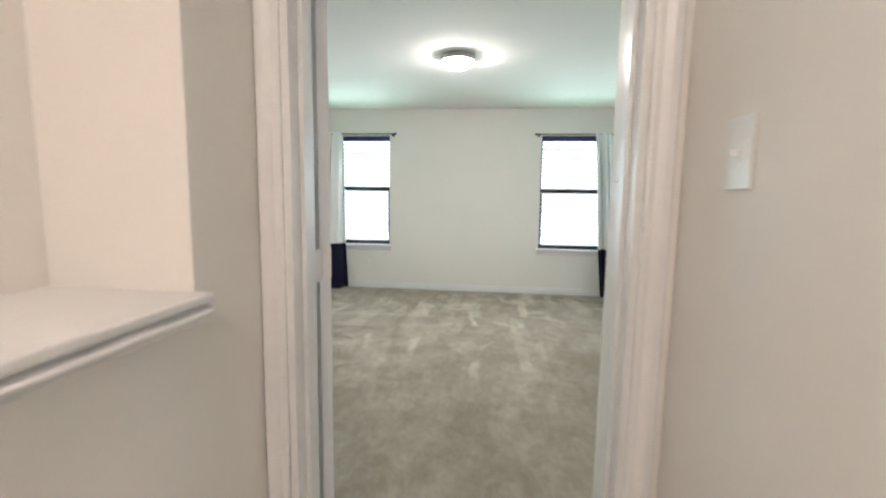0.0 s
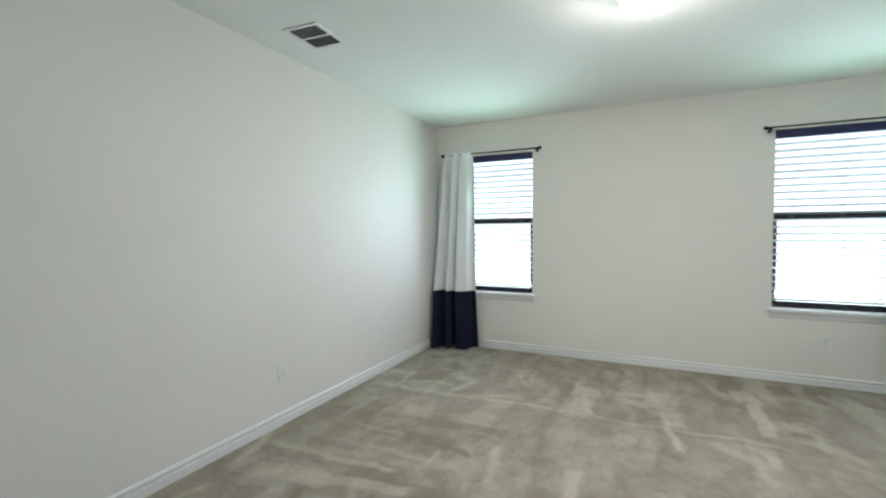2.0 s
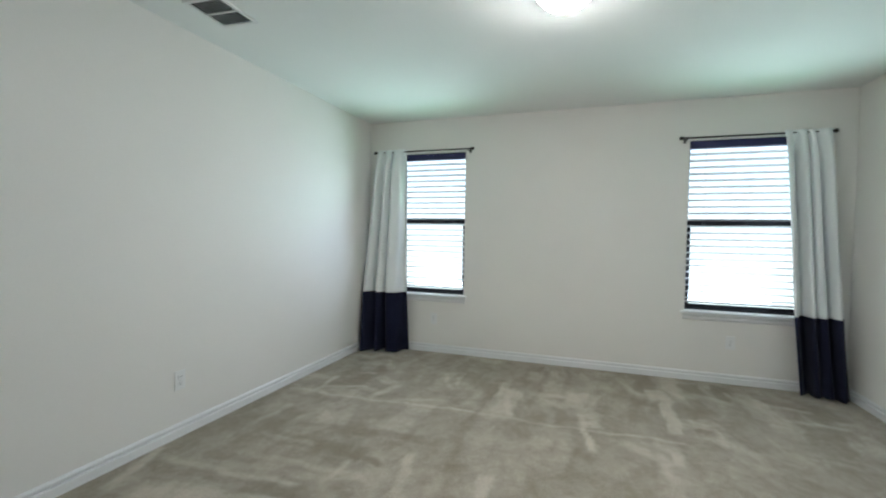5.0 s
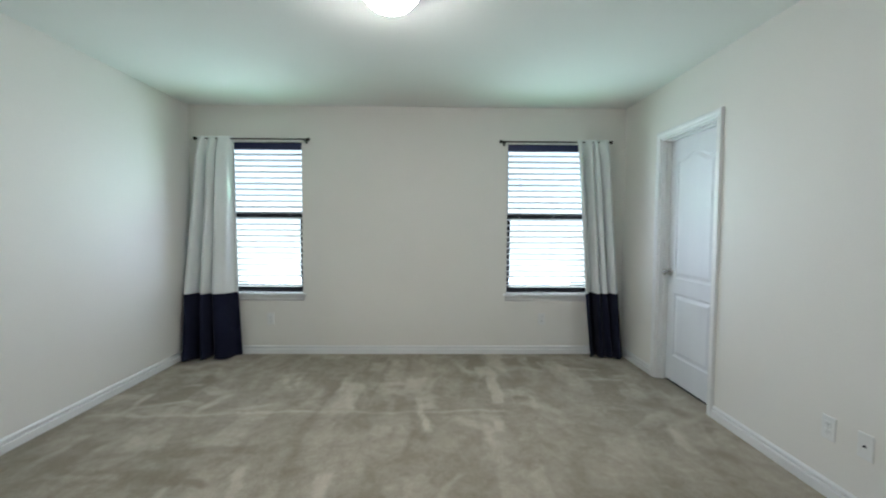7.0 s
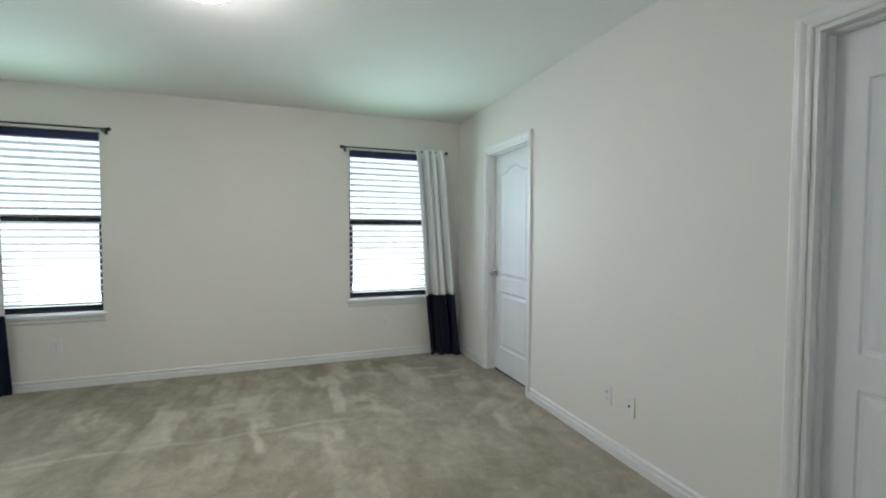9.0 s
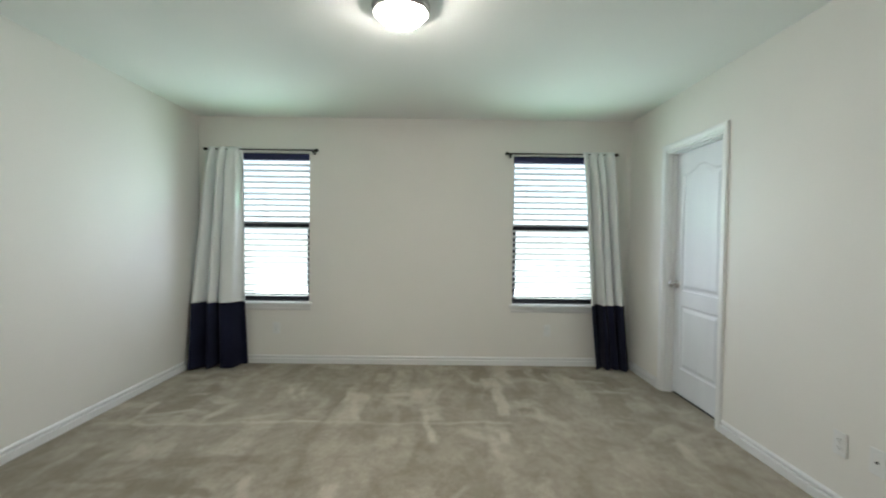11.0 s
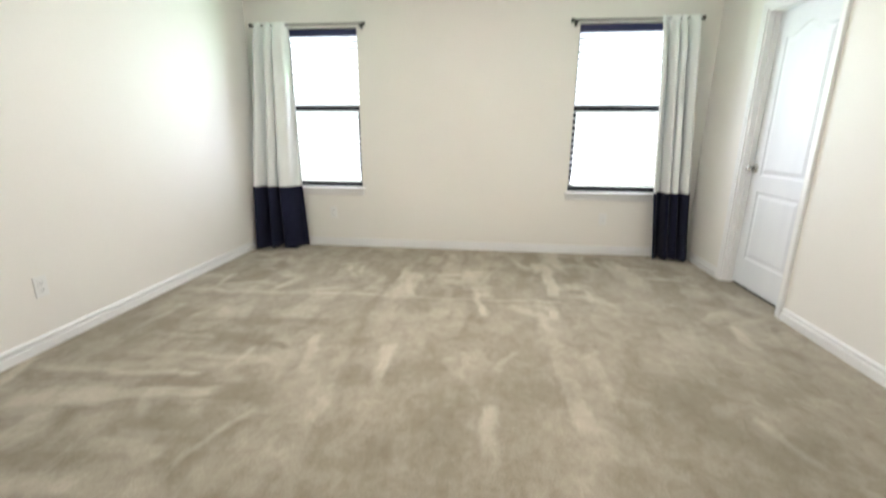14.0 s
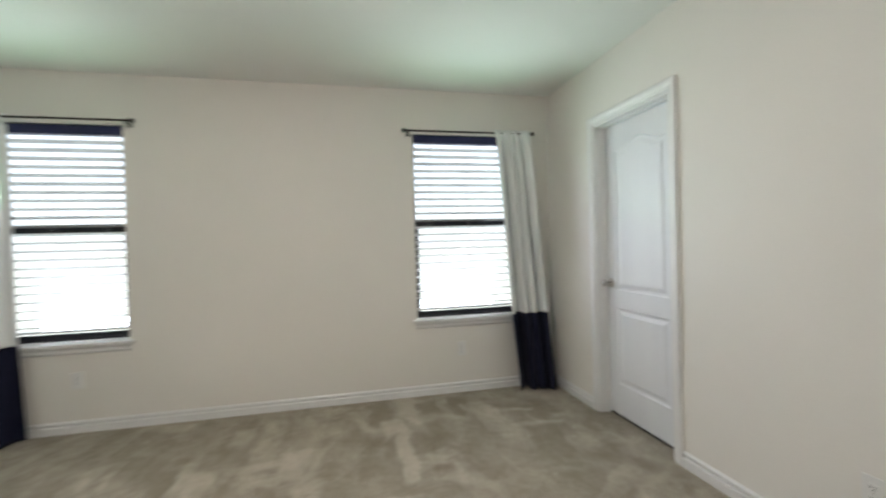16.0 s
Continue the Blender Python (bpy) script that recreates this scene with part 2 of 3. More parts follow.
def casing(parent, origin, along, out, width, height):
    """Mitred casing round three sides of a door opening; origin: the opening's foot, along: across the opening."""
    o, a, up = Vector(origin), Vector(along), Vector((0, 0, 1))
    bm = bmesh.new()
    moulding(bm, o, up, -a, out, height, CASE_PROFILE, 0, 1)
    part("casing", bm, TRIM, parent)
    bm = bmesh.new()
    moulding(bm, o + a * width, up, a, out, height, CASE_PROFILE, 0, 1)
    part("casing", bm, TRIM, parent)
    bm = bmesh.new()
    moulding(bm, o + up * height, a, up, out, width, CASE_PROFILE, -1, 1)
    part("head_casing", bm, TRIM, parent)


# ---------- the room's shell ----------
XL, XR, YF, H = -1.89, 2.48, 7.20, 2.495
W1, W2, WZ0, WZ1 = (-1.70, -0.777), (1.29, 2.225), 0.60, 2.135
YH, YR = 2.19, 2.325
DX0, DX1, DH = 0.182, 0.992, 2.05
NX, NY = 1.05, 2.69
HXL, HXR, HYB = 0.124, 1.065, -1.3
T = 0.15


def structure(name, bm, mat, label, category):
    return tagged(mesh_object(name, bm, mat), label, category, kind="structure")


def wand_strokes():
    """Strokes of a carpet cleaner's wand: x, y of both ends, width, how light the pile lies (0 to 1), hold."""
    rng = random.Random(41)
    rows = []

    def add(x, y, length, angle, width, light, hold):
        dx, dy = math.cos(angle) * length / 2, math.sin(angle) * length / 2
        rows.append((x - dx, y - dy, x + dx, y + dy, width, light, hold))

    up = math.pi / 2
    # broad passes down the room, fanned from the entry, with soft edges
    for _ in range(150):
        x, y = rng.uniform(XL, XR), rng.uniform(2.6, 5.6)
        fan = math.atan2(y - 0.6, x - 0.5) if rng.random() < 0.7 else up
        add(x, y, rng.uniform(0.35, 1.0), fan + rng.gauss(0, 0.10), rng.uniform(0.10, 0.26), rng.choice((0.16, 0.24, 0.34, 0.45, 0.55, 0.66)), rng.uniform(0.3, 0.6))
    # sideways pulls towards the plain wall
    for _ in range(26):
        add(rng.uniform(XL + 0.2, -0.7), rng.uniform(3.2, 5.3), rng.uniform(0.35, 0.9), rng.gauss(0.06, 0.1), rng.uniform(0.05, 0.16), rng.choice((0.1, 0.2, 0.6, 0.75)), rng.uniform(0.35, 0.7))
    # short pulls out from the far wall
    for _ in range(110):
        add(rng.uniform(XL, XR), rng.uniform(5.75, 7.15), rng.uniform(0.25, 0.75), up + rng.gauss(0, 0.14), rng.uniform(0.08, 0.22), rng.choice((0.05, 0.12, 0.2, 0.3, 0.5, 0.75)), rng.uniform(0.35, 0.7))
    for _ in range(34):
        add(rng.uniform(XL, XR), rng.uniform(5.6, 7.1), rng.uniform(0.15, 0.4), rng.gauss(0, 0.35), rng.uniform(0.05, 0.13), rng.uniform(0.6, 0.85), rng.uniform(0.4, 0.7))
    # short overlapping dabs
    for _ in range(120):
        add(rng.uniform(XL, XR), rng.uniform(3.4, 7.1), rng.uniform(0.12, 0.3), up + rng.gauss(0, 0.5), rng.uniform(0.10, 0.24), rng.choice((0.1, 0.2, 0.55, 0.75)), rng.uniform(0.15, 0.42))
    # thin bright edges left where the wand was lifted
    for _ in range(24):
        y = rng.uniform(3.6, 7.0)
        add(rng.uniform(XL, XR), y, rng.uniform(0.15, 0.4), up + rng.gauss(0, 0.28), rng.uniform(0.03, 0.07), rng.uniform(0.7, 0.95), rng.uniform(0.35, 0.65))
    # the plainest single strokes
    rows.extend([
        (-1.80, 5.73, -0.3, 5.79, 0.035, 0.85, 0.55), (-0.3, 5.80, 1.08, 5.80, 0.03, 0.85, 0.5), (1.04, 6.60, 1.07, 5.92, 0.09, 0.9, 0.8), (0.43, 6.06, 0.50, 5.50, 0.045, 0.9, 0.75),
        (-1.57, 5.76, -1.60, 6.12, 0.05, 0.85, 0.7), (-1.03, 6.24, -1.08, 5.84, 0.07, 0.8, 0.6), (-0.14, 6.36, -0.06, 5.84, 0.05, 0.8, 0.6),
        (-1.71, 4.60, -0.89, 4.60, 0.045, 0.85, 0.6), (-1.60, 4.33, -0.70, 4.47, 0.08, 0.85, 0.65), (-0.42, 4.67, -0.46, 5.1, 0.06, 0.9, 0.7),
        (0.01, 4.67, -0.02, 5.05, 0.06, 0.9, 0.65), (-1.30, 3.87, -0.85, 3.87, 0.06, 0.8, 0.6), (0.95, 4.79, 0.97, 4.40, 0.10, 0.75, 0.5)])
    return rows


def carpet_floor():
    """The carpet's face is a fine sheet that carries the lay of the pile, over a closed slab."""
    step = 0.017
    nx, ny = int((XR + T - XL + T) / step), int((YF + T + 1.6) / step)
    gx, gy = np.meshgrid(np.linspace(XL - T, XR + T, nx), np.linspace(-1.6, YF + T, ny))
    wx = gx + 0.020 * np.sin(5.1 * gy + 2.0 * gx) + 0.010 * np.sin(13.7 * gy - 4.0 * gx) + 0.005 * np.sin(31.0 * gy + 9.0 * gx)
    wy = gy + 0.018 * np.sin(4.3 * gx - 1.0 * gy) + 0.010 * np.sin(15.1 * gx + 3.0 * gy) + 0.005 * np.sin(37.0 * gx - 7.0 * gy)
    lay = np.full(gx.shape, 0.36)
    for x0, y0, x1, y1, width, light, hold in wand_strokes():
        length = math.hypot(x1 - x0, y1 - y0)
        ux, uy = (x1 - x0) / length, (y1 - y0) / length
        a = (wx - x0) * ux + (wy - y0) * uy
        c = np.abs((wy - y0) * ux - (wx - x0) * uy)
        side = np.clip((width / 2 - c) / 0.016 + 0.5, 0, 1)
        ends = np.clip(a / 0.07 + 0.5, 0, 1) * np.clip((length - a) / 0.05 + 0.5, 0, 1)
        mask = hold * side * ends * (0.55 + 0.45 * np.clip(a / length, 0, 1))
        lay = lay * (1 - mask) + light * mask
    # trodden flat towards the entry
    tread = np.clip((gy - 2.5) / 1.6, 0.3, 1)
    lay = 0.40 + (lay - 0.40) * tread
    verts = np.stack((gx, gy, np.zeros(gx.shape)), -1).reshape(-1, 3)
    k = np.arange(nx * ny).reshape(ny, nx)
    quads = np.stack((k[:-1, :-1], k[:-1, 1:], k[1:, 1:], k[1:, :-1]), -1).reshape(-1, 4)
    n = len(verts)
    low = [(XL - T, -1.6, -0.12), (XR + T, -1.6, -0.12), (XR + T, YF + T, -0.12), (XL - T, YF + T, -0.12)]
    rim = [(int(k[0, 0]), int(k[0, -1])), (int(k[0, -1]), int(k[-1, -1])), (int(k[-1, -1]), int(k[-1, 0])), (int(k[-1, 0]), int(k[0, 0]))]
    faces = quads.tolist() + [(n + 3, n + 2, n + 1, n)] + [(n + i, n + (i + 1) % 4, b, a) for i, (a, b) in enumerate(rim)]
    me = bpy.data.meshes.new("floor")
    me.from_pydata(verts.tolist() + low, [], faces)
    me.attributes.new("pile_lay", "FLOAT", "POINT").data.foreach_set("value", np.concatenate((lay.ravel(), np.full(4, 0.4))).astype(np.float32))
    me.materials.append(CARPET)
    return tagged(new("floor", me), "grey-beige cut pile carpet with brushed cleaning strokes", "carpet", kind="structure")


carpet_floor()
structure("ceiling", boxes((-2.2, -1.6, H, 2.9, 7.5, H + 0.2)), CEIL, "white painted ceiling with light orange-peel texture", "ceiling")
E1, E2 = YF, YF + T
structure("wall_north", boxes(
    (XL - T, E1, 0, W1[0], E2, H), (W1[1], E1, 0, W2[0], E2, H), (W2[1], E1, 0, XR + T, E2, H),
    (W1[0], E1, 0, W1[1], E2, WZ0), (W2[0], E1, 0, W2[1], E2, WZ0), (W1[0], E1, WZ1, W1[1], E2, H), (W2[0], E1, WZ1, W2[1], E2, H)),
    WALL, "cream painted wall with two window openings", "wall")
structure("wall_west", boxes((XL - T, YR, 0, XL, YF, H)), WALL, "cream painted plain wall", "wall")
CY0, CY1, BY0, BY1 = 5.755, 6.495, 3.05, 3.81
structure("wall_east", boxes(
    (XR, NY - T, 0, XR + T, BY0, H), (XR, BY1, 0, XR + T, CY0, H), (XR, CY1, 0, XR + T, YF, H),
    (XR, BY0, DH, XR + T, BY1, H), (XR, CY0, DH, XR + T, CY1, H)),
    WALL, "cream painted wall with two door openings", "wall")
# unseen panel added behind both doors, keeps outside light from their gaps
structure("east_opening_blocker", boxes((XR + T, NY - T, 0, XR + T + 0.05, YF + T, H)), WALL, "unseen panel added to close the openings behind the doors", "wall")
structure("wall_south", boxes(
    (XL - T, YH, 0, DX0, YR, H), (DX1, YH, 0, NX + T, YR, H), (DX0, YH, DH, DX1, YR, H)),
    WALL, "cream painted wall with the entry door opening", "wall")
structure("wall_nook", boxes((NX, YR, 0, NX + T, NY, H), (NX + T, NY - T, 0, XR, NY, H)), WALL, "cream painted return wall beside the entry", "wall")

# hall
LZ, NB, NE = 1.092, -0.18, 1.945
structure("wall_hall_east", boxes((HXR, HYB, 0, HXR + T, YH, H)), WALL, "cream painted hall wall", "wall")
structure("wall_hall_south", boxes((NB - T, HYB - T, 0, HXR + T, HYB, H)), WALL, "cream painted hall end wall", "wall")
structure("wall_hall_west", boxes(
    (NB - T, HYB, 0, HXL, YH, LZ - 0.02), (NB - T, HYB, LZ - 0.02, NB, NE, H), (NB - T, NE, LZ - 0.02, HXL, YH, H)),
    WALL, "cream painted hall wall with a deep ledge niche", "wall")
ledge = thing("trim", "white painted ledge cap with moulded nosing in the hall wall niche", "ledge", kind="structure")
bm = bmesh.new()
box(bm, NB + 0.001, HYB + 0.002, LZ - 0.019, HXL + 0.002, NE - 0.001, LZ + 0.004)
box(bm, HXL + 0.0005, HYB + 0.002, LZ - 0.013, HXL + 0.038, NE + 0.008, LZ + 0.005, bevel=0.006, segments=3)
part("cap", bm, TRIM, ledge)
bm = bmesh.new()
moulding(bm, (HXL + 0.0005, HYB + 0.002, LZ - 0.0135), (0, 1, 0), (0, 0, -1), (1, 0, 0), NE - HYB,
         [(0, 0), (0, 0.024), (0.002, 0.020), (0.006, 0.020), (0.008, 0.029), (0.011, 0.036), (0.016, 0.038), (0.022, 0.036), (0.026, 0.029), (0.029, 0.012), (0.038, 0.009), (0.043, 0)])
part("apron_moulding", bm, TRIM, ledge)

baseboard([
    ((XL, YF), (XR, YF), (0, -1)), ((XL, YR), (XL, YF), (1, 0)),
    ((XR, CY1 + 0.059), (XR, YF), (-1, 0)), ((XR, BY1 + 0.059), (XR, CY0 - 0.059), (-1, 0)), ((XR, NY), (XR, BY0 - 0.059), (-1, 0)),
    ((NX + 0.016, NY), (XR, NY), (0, 1)), ((NX, YR + 0.02), (NX, NY + 0.0155), (-1, 0)), ((XL, YR), (DX0 - 0.059, YR), (0, 1)),
    ((HXR, HYB), (HXR, YH), (-1, 0)), ((HXL, HYB), (HXL, YH), (1, 0))])


# ---------- doors ----------
def panel_face(bm, w, h, y, out):
    """One face of a two-panel door leaf with an eyebrow-arched upper panel; out is the way the face looks (-1 or 1 in y)."""
    stile, n = 0.105, 18
    xl, xr = stile, w - stile
    xs = [xl + (xr - xl) * i / n for i in range(n + 1)]
    low, high, mid_lo, mid_hi, rise = 0.215, h - 0.185, 0.74, 0.865, 0.058

    def arch(x):
        u = min(1.0, abs((x - w / 2) / ((xr - xl) / 2)) / 0.82)
        return rise * (0.5 + 0.5 * math.cos(math.pi * u))

    def vert(x, z, d=0.0):
        return bm.verts.new((x, y - out * d, z))

    def strip(lo, hi):
        a, b = [vert(x, lo(x)) for x in xs], [vert(x, hi(x)) for x in xs]
        for i in range(n):
            bm.faces.new((a[i], a[i + 1], b[i + 1], b[i]))

    def quad(x0, z0, x1, z1):
        bm.faces.new([vert(x0, z0), vert(x1, z0), vert(x1, z1), vert(x0, z1)])

    quad(0, 0, xl, h)
    quad(xr, 0, w, h)
    strip(lambda x: 0.0, lambda x: low)
    strip(lambda x: mid_lo, lambda x: mid_hi)
    strip(lambda x: high + arch(x), lambda x: h)
    for z0, z1, top in ((low, mid_lo, lambda x: 0.0), (mid_hi, high, arch)):
        loops = []
        for inset, d in ((0.0, 0.0), (0.006, 0.007), (0.020, 0.009), (0.030, 0.006), (0.046, 0.0015)):
            loop = []
            for x in xs:
                xx = xl + inset + (x - xl) * (xr - xl - 2 * inset) / (xr - xl)
                loop.append((xx, z0 + inset, d))
            for x in reversed(xs):
                xx = xl + inset + (x - xl) * (xr - xl - 2 * inset) / (xr - xl)
                loop.append((xx, z1 + top(x) - inset, d))
            loops.append([vert(*p) for p in loop])
        m = len(loops[0])
        for a, b in zip(loops, loops[1:]):
            for i in range(m):
                j = (i + 1) % m
                bm.faces.new((a[i], a[j], b[j], b[i]))
        last = loops[-1]
        for i in range(n):
            bm.faces.new((last[i], last[i + 1], last[m - 2 - i], last[m - 1 - i]))


def door_leaf(parent, w, h, t=0.035):
    """Leaf from x = 0 (hinges) to w, from y = 0 to t, with moulded panels on both faces."""
    bm = bmesh.new()
    panel_face(bm, w, h, 0.0, -1)
    panel_face(bm, w, h, t, 1)
    for (x0, z0), (x1, z1) in (((0, 0), (w, 0)), ((w, 0), (w, h)), ((w, h), (0, h)), ((0, h), (0, 0))):
        bm.faces.new([bm.verts.new(p) for p in ((x0, 0, z0), (x1, 0, z1), (x1, t, z1), (x0, t, z0))])
    bmesh.ops.remove_doubles(bm, verts=bm.verts, dist=1e-5)
    return part("leaf", bm, DOOR, parent)


KNOB_PROFILE = [(0.0, 0.0), (0.031, 0.0), (0.033, 0.003), (0.031, 0.008), (0.020, 0.011), (0.0125, 0.014), (0.0115, 0.030), (0.014, 0.034),
                (0.023, 0.040), (0.0275, 0.048), (0.0275, 0.056), (0.023, 0.064), (0.012, 0.068), (0.0, 0.069)]


def knob(parent, x, y, z, way):
    """A round knob with its rose on a face that looks along way (+1 or -1 in y)."""
    k = part("knob", lathe([(r, h * way) for r, h in KNOB_PROFILE[5:]], 28, "y"), NICKEL, parent, "brushed nickel round knob", True)
    k.location = (x, y, z)
    rose = part("rose", lathe([(r, h * way) for r, h in KNOB_PROFILE[:6]] + [(0.0, 0.014 * way)], 28, "y"), NICKEL, k, "", True)
    return rose


def hinge(parent, x, y, z):
    bm = lathe([(0.0, -0.046), (0.004, -0.046), (0.0062, -0.042), (0.0062, 0.042), (0.004, 0.046), (0.0, 0.046)], 12)
    box(bm, 0.0028, -0.037, -0.044, 0.0052, -0.001, 0.044)
    for dz in (-0.03, 0.0, 0.03):
        box(bm, 0.0018, -0.022 + 0.3 * dz * (-1 if dz > 0 else 1), dz - 0.004, 0.0028, -0.014 + 0.3 * dz * (-1 if dz > 0 else 1), dz + 0.004)
    h = part("hinge", bm, TRIM, parent, "white painted butt hinge")
    h.location = (x, y, z)


def jamb(parent, x0, x1, y0, y1, h, stop_y0, stop_y1):
    j = 0.018
    for row in ((x0, y0, 0, x0 + j, y1, h), (x1 - j, y0, 0, x1, y1, h), (x0 + j, y0, h - j, x1 - j, y1, h)):
        part("jamb", boxes(row, bevel=0.001), TRIM, parent)
    s = 0.011
    for row in ((x0 + j, stop_y0, 0, x0 + j + s, stop_y1, h - j), (x1 - j - s, stop_y0, 0, x1 - j, stop_y1, h - j),
                (x0 + j + s, stop_y0, h - j - s, x1 - j - s, stop_y1, h - j)):
        part("stop", boxes(row, bevel=0.002), TRIM, parent)


# entry: frame, then the leaf swung far open into the room
frame_entry = thing("trim", "white painted door frame with mitred moulded casing at the entry", "door frame", kind="structure")
jamb(frame_entry, DX0, DX1, YH, YR, DH, YH + 0.05, YR - 0.042)
casing(frame_entry, (DX0, YH, 0), (1, 0, 0), (0, -1, 0), DX1 - DX0, DH)
casing(frame_entry, (DX0, YR, 0), (1, 0, 0), (0, 1, 0), DX1 - DX0, DH)
part("strike_plate", boxes((DX1 - 0.0195, YR - 0.036, 0.87, DX1 - 0.0178, YR - 0.006, 0.965), bevel=0.0005), NICKEL, frame_entry, "nickel strike plate")
for z in (0.27, 1.09, 1.84):
    part("hinge_plate", boxes((DX0 + 0.0178, YR - 0.036, z - 0.044, DX0 + 0.0202, YR + 0.034, z + 0.044)), TRIM, frame_entry)
entry = thing("door_1", "white two-panel door standing wide open into the bedroom", "door", pose(DX0 + 0.014, YR + 0.037, 0, 0, 0, 141.0), kind="structure")
leaf = door_leaf(entry, 0.770, 2.015)
leaf.location = (0.006, -0.037, 0.012)
knob(entry, 0.006 + 0.770 - 0.065, -0.037, 0.945, -1)
knob(entry, 0.006 + 0.770 - 0.065, -0.002, 0.945, 1)
part("latch_plate", boxes((0.7755, -0.032, 0.905, 0.7772, -0.007, 0.985), bevel=0.0004), NICKEL, entry, "nickel latch plate")
for z in (0.27, 1.09, 1.84):
    hinge(entry, 0.0, 0.0, z)


def closed_door(name, y0, y1, knob_far, label):
    """A door set back in the east wall; its frame is built along x and turned."""
    w = y1 - y0
    m = pose(XR, y0, 0, 0, 0, 90)
    fr = thing("trim", "white painted door frame with mitred moulded casing", "door frame", m, kind="structure")
    # here x runs along the wall and -y points out of the wall's back
    jamb(fr, 0, w, -T, 0.0, DH, -0.076, -0.038)
    casing(fr, (0, 0, 0), (1, 0, 0), (0, 1, 0), w, DH)
    d = thing(name, label, "door", m, kind="structure")
    lf = door_leaf(d, w - 0.042, DH - 0.040)
    lf.location = (0.021, -0.112, 0.018)
    # near-black strip on the carpet stands in for the shade under the leaf
    part("gap_shade", boxes((0.0185, -0.118, 0.0005, w - 0.0185, -0.080, 0.004), bevel=0.001), SHADE_DARK, fr, "dark strip for the shade in the gap under the door")
    knob(d, (w - 0.064) if knob_far else 0.064, -0.077, 0.93, 1)
    return d


closed_door("door_2", CY0, CY1, True, "white two-panel door with arched upper panel, closed in its frame")
closed_door("door_3", BY0, BY1, False, "white two-panel door, closed in its frame")


# ---------- windows ----------
def window(name, x0, x1):
    win = thing(name, "dark bronze single-hung window with two panes over a white sill", "window", kind="structure")
    y0, y1 = YF + 0.085, YF + 0.14
    zm = 1.405
    for nm, row in (("side_frame", (x0, y0 + 0.022, WZ0 + 0.02, x0 + 0.012, y1, WZ1)), ("side_frame", (x1 - 0.012, y0 + 0.022, WZ0 + 0.02, x1, y1, WZ1)),
                    ("head_frame", (x0 + 0.012, y0, WZ1 - 0.03, x1 - 0.012, y1, WZ1)), ("bottom_frame", (x0 + 0.012, y0, WZ0 + 0.0225, x1 - 0.012, y1, WZ0 + 0.04))):
        fr = part(nm, boxes(row, bevel=0.002), BRONZE, win)
    low = part("lower_sash", boxes((x0 + 0.013, y0 - 0.004, WZ0 + 0.041, x0 + 0.043, y0 + 0.02, zm - 0.02), (x1 - 0.043, y0 - 0.004, WZ0 + 0.041, x1 - 0.013, y0 + 0.02, zm - 0.02),
                                   (x0 + 0.013, y0 - 0.004, zm - 0.026, x1 - 0.013, y0 + 0.022, zm + 0.024), (x0 + 0.043, y0 - 0.004, WZ0 + 0.041, x1 - 0.043, y0 + 0.02, WZ0 + 0.075)), BRONZE, win)
    up = part("upper_sash", boxes((x0 + 0.013, y0 + 0.026, zm - 0.015, x0 + 0.025, y0 + 0.05, WZ1 - 0.031), (x1 - 0.025, y0 + 0.026, zm - 0.015, x1 - 0.013, y0 + 0.05, WZ1 - 0.031),
                                  (x0 + 0.025, y0 + 0.026, zm - 0.015, x1 - 0.025, y0 + 0.05, zm + 0.012), (x0 + 0.025, y0 + 0.026, WZ1 - 0.05, x1 - 0.025, y0 + 0.05, WZ1 - 0.031)), BRONZE, win)
    lock = part("sash_lock", boxes(((x0 + x1) / 2 - 0.03, y0 - 0.016, zm + 0.0245, (x0 + x1) / 2 + 0.03, y0 + 0.012, zm + 0.037), bevel=0.003), BRONZE, low)
    for sash, row in ((low, (x0 + 0.040, y0 + 0.006, WZ0 + 0.07, x1 - 0.040, y0 + 0.010, zm - 0.018)), (up, (x0 + 0.023, y0 + 0.036, zm + 0.01, x1 - 0.023, y0 + 0.040, WZ1 - 0.048))):
        pane = part("pane", boxes(row), GLASS, sash, "clear glass pane")
        pane.visible_shadow = False
    sill = part("sill", boxes((x0 - 0.035, YF - 0.038, WZ0, x1 + 0.035, YF - 0.001, WZ0 + 0.022), (x0 + 0.001, YF - 0.001, WZ0 + 0.0005, x1 - 0.001, YF + 0.084, WZ0 + 0.022), bevel=0.004), TRIM, win, "white painted sill board")
    bm = bmesh.new()
    moulding(bm, (x0 - 0.015, YF, WZ0), (1, 0, 0), (0, 0, -1), (0, -1, 0), x1 - x0 + 0.03,
             [(0, 0), (0, 0.018), (0.012, 0.018), (0.02, 0.013), (0.04, 0.012), (0.05, 0.008), (0.056, 0)])
    part("apron", bm, TRIM, win)
    return win


window("window_1", *W1)
window("window_2", *W2)


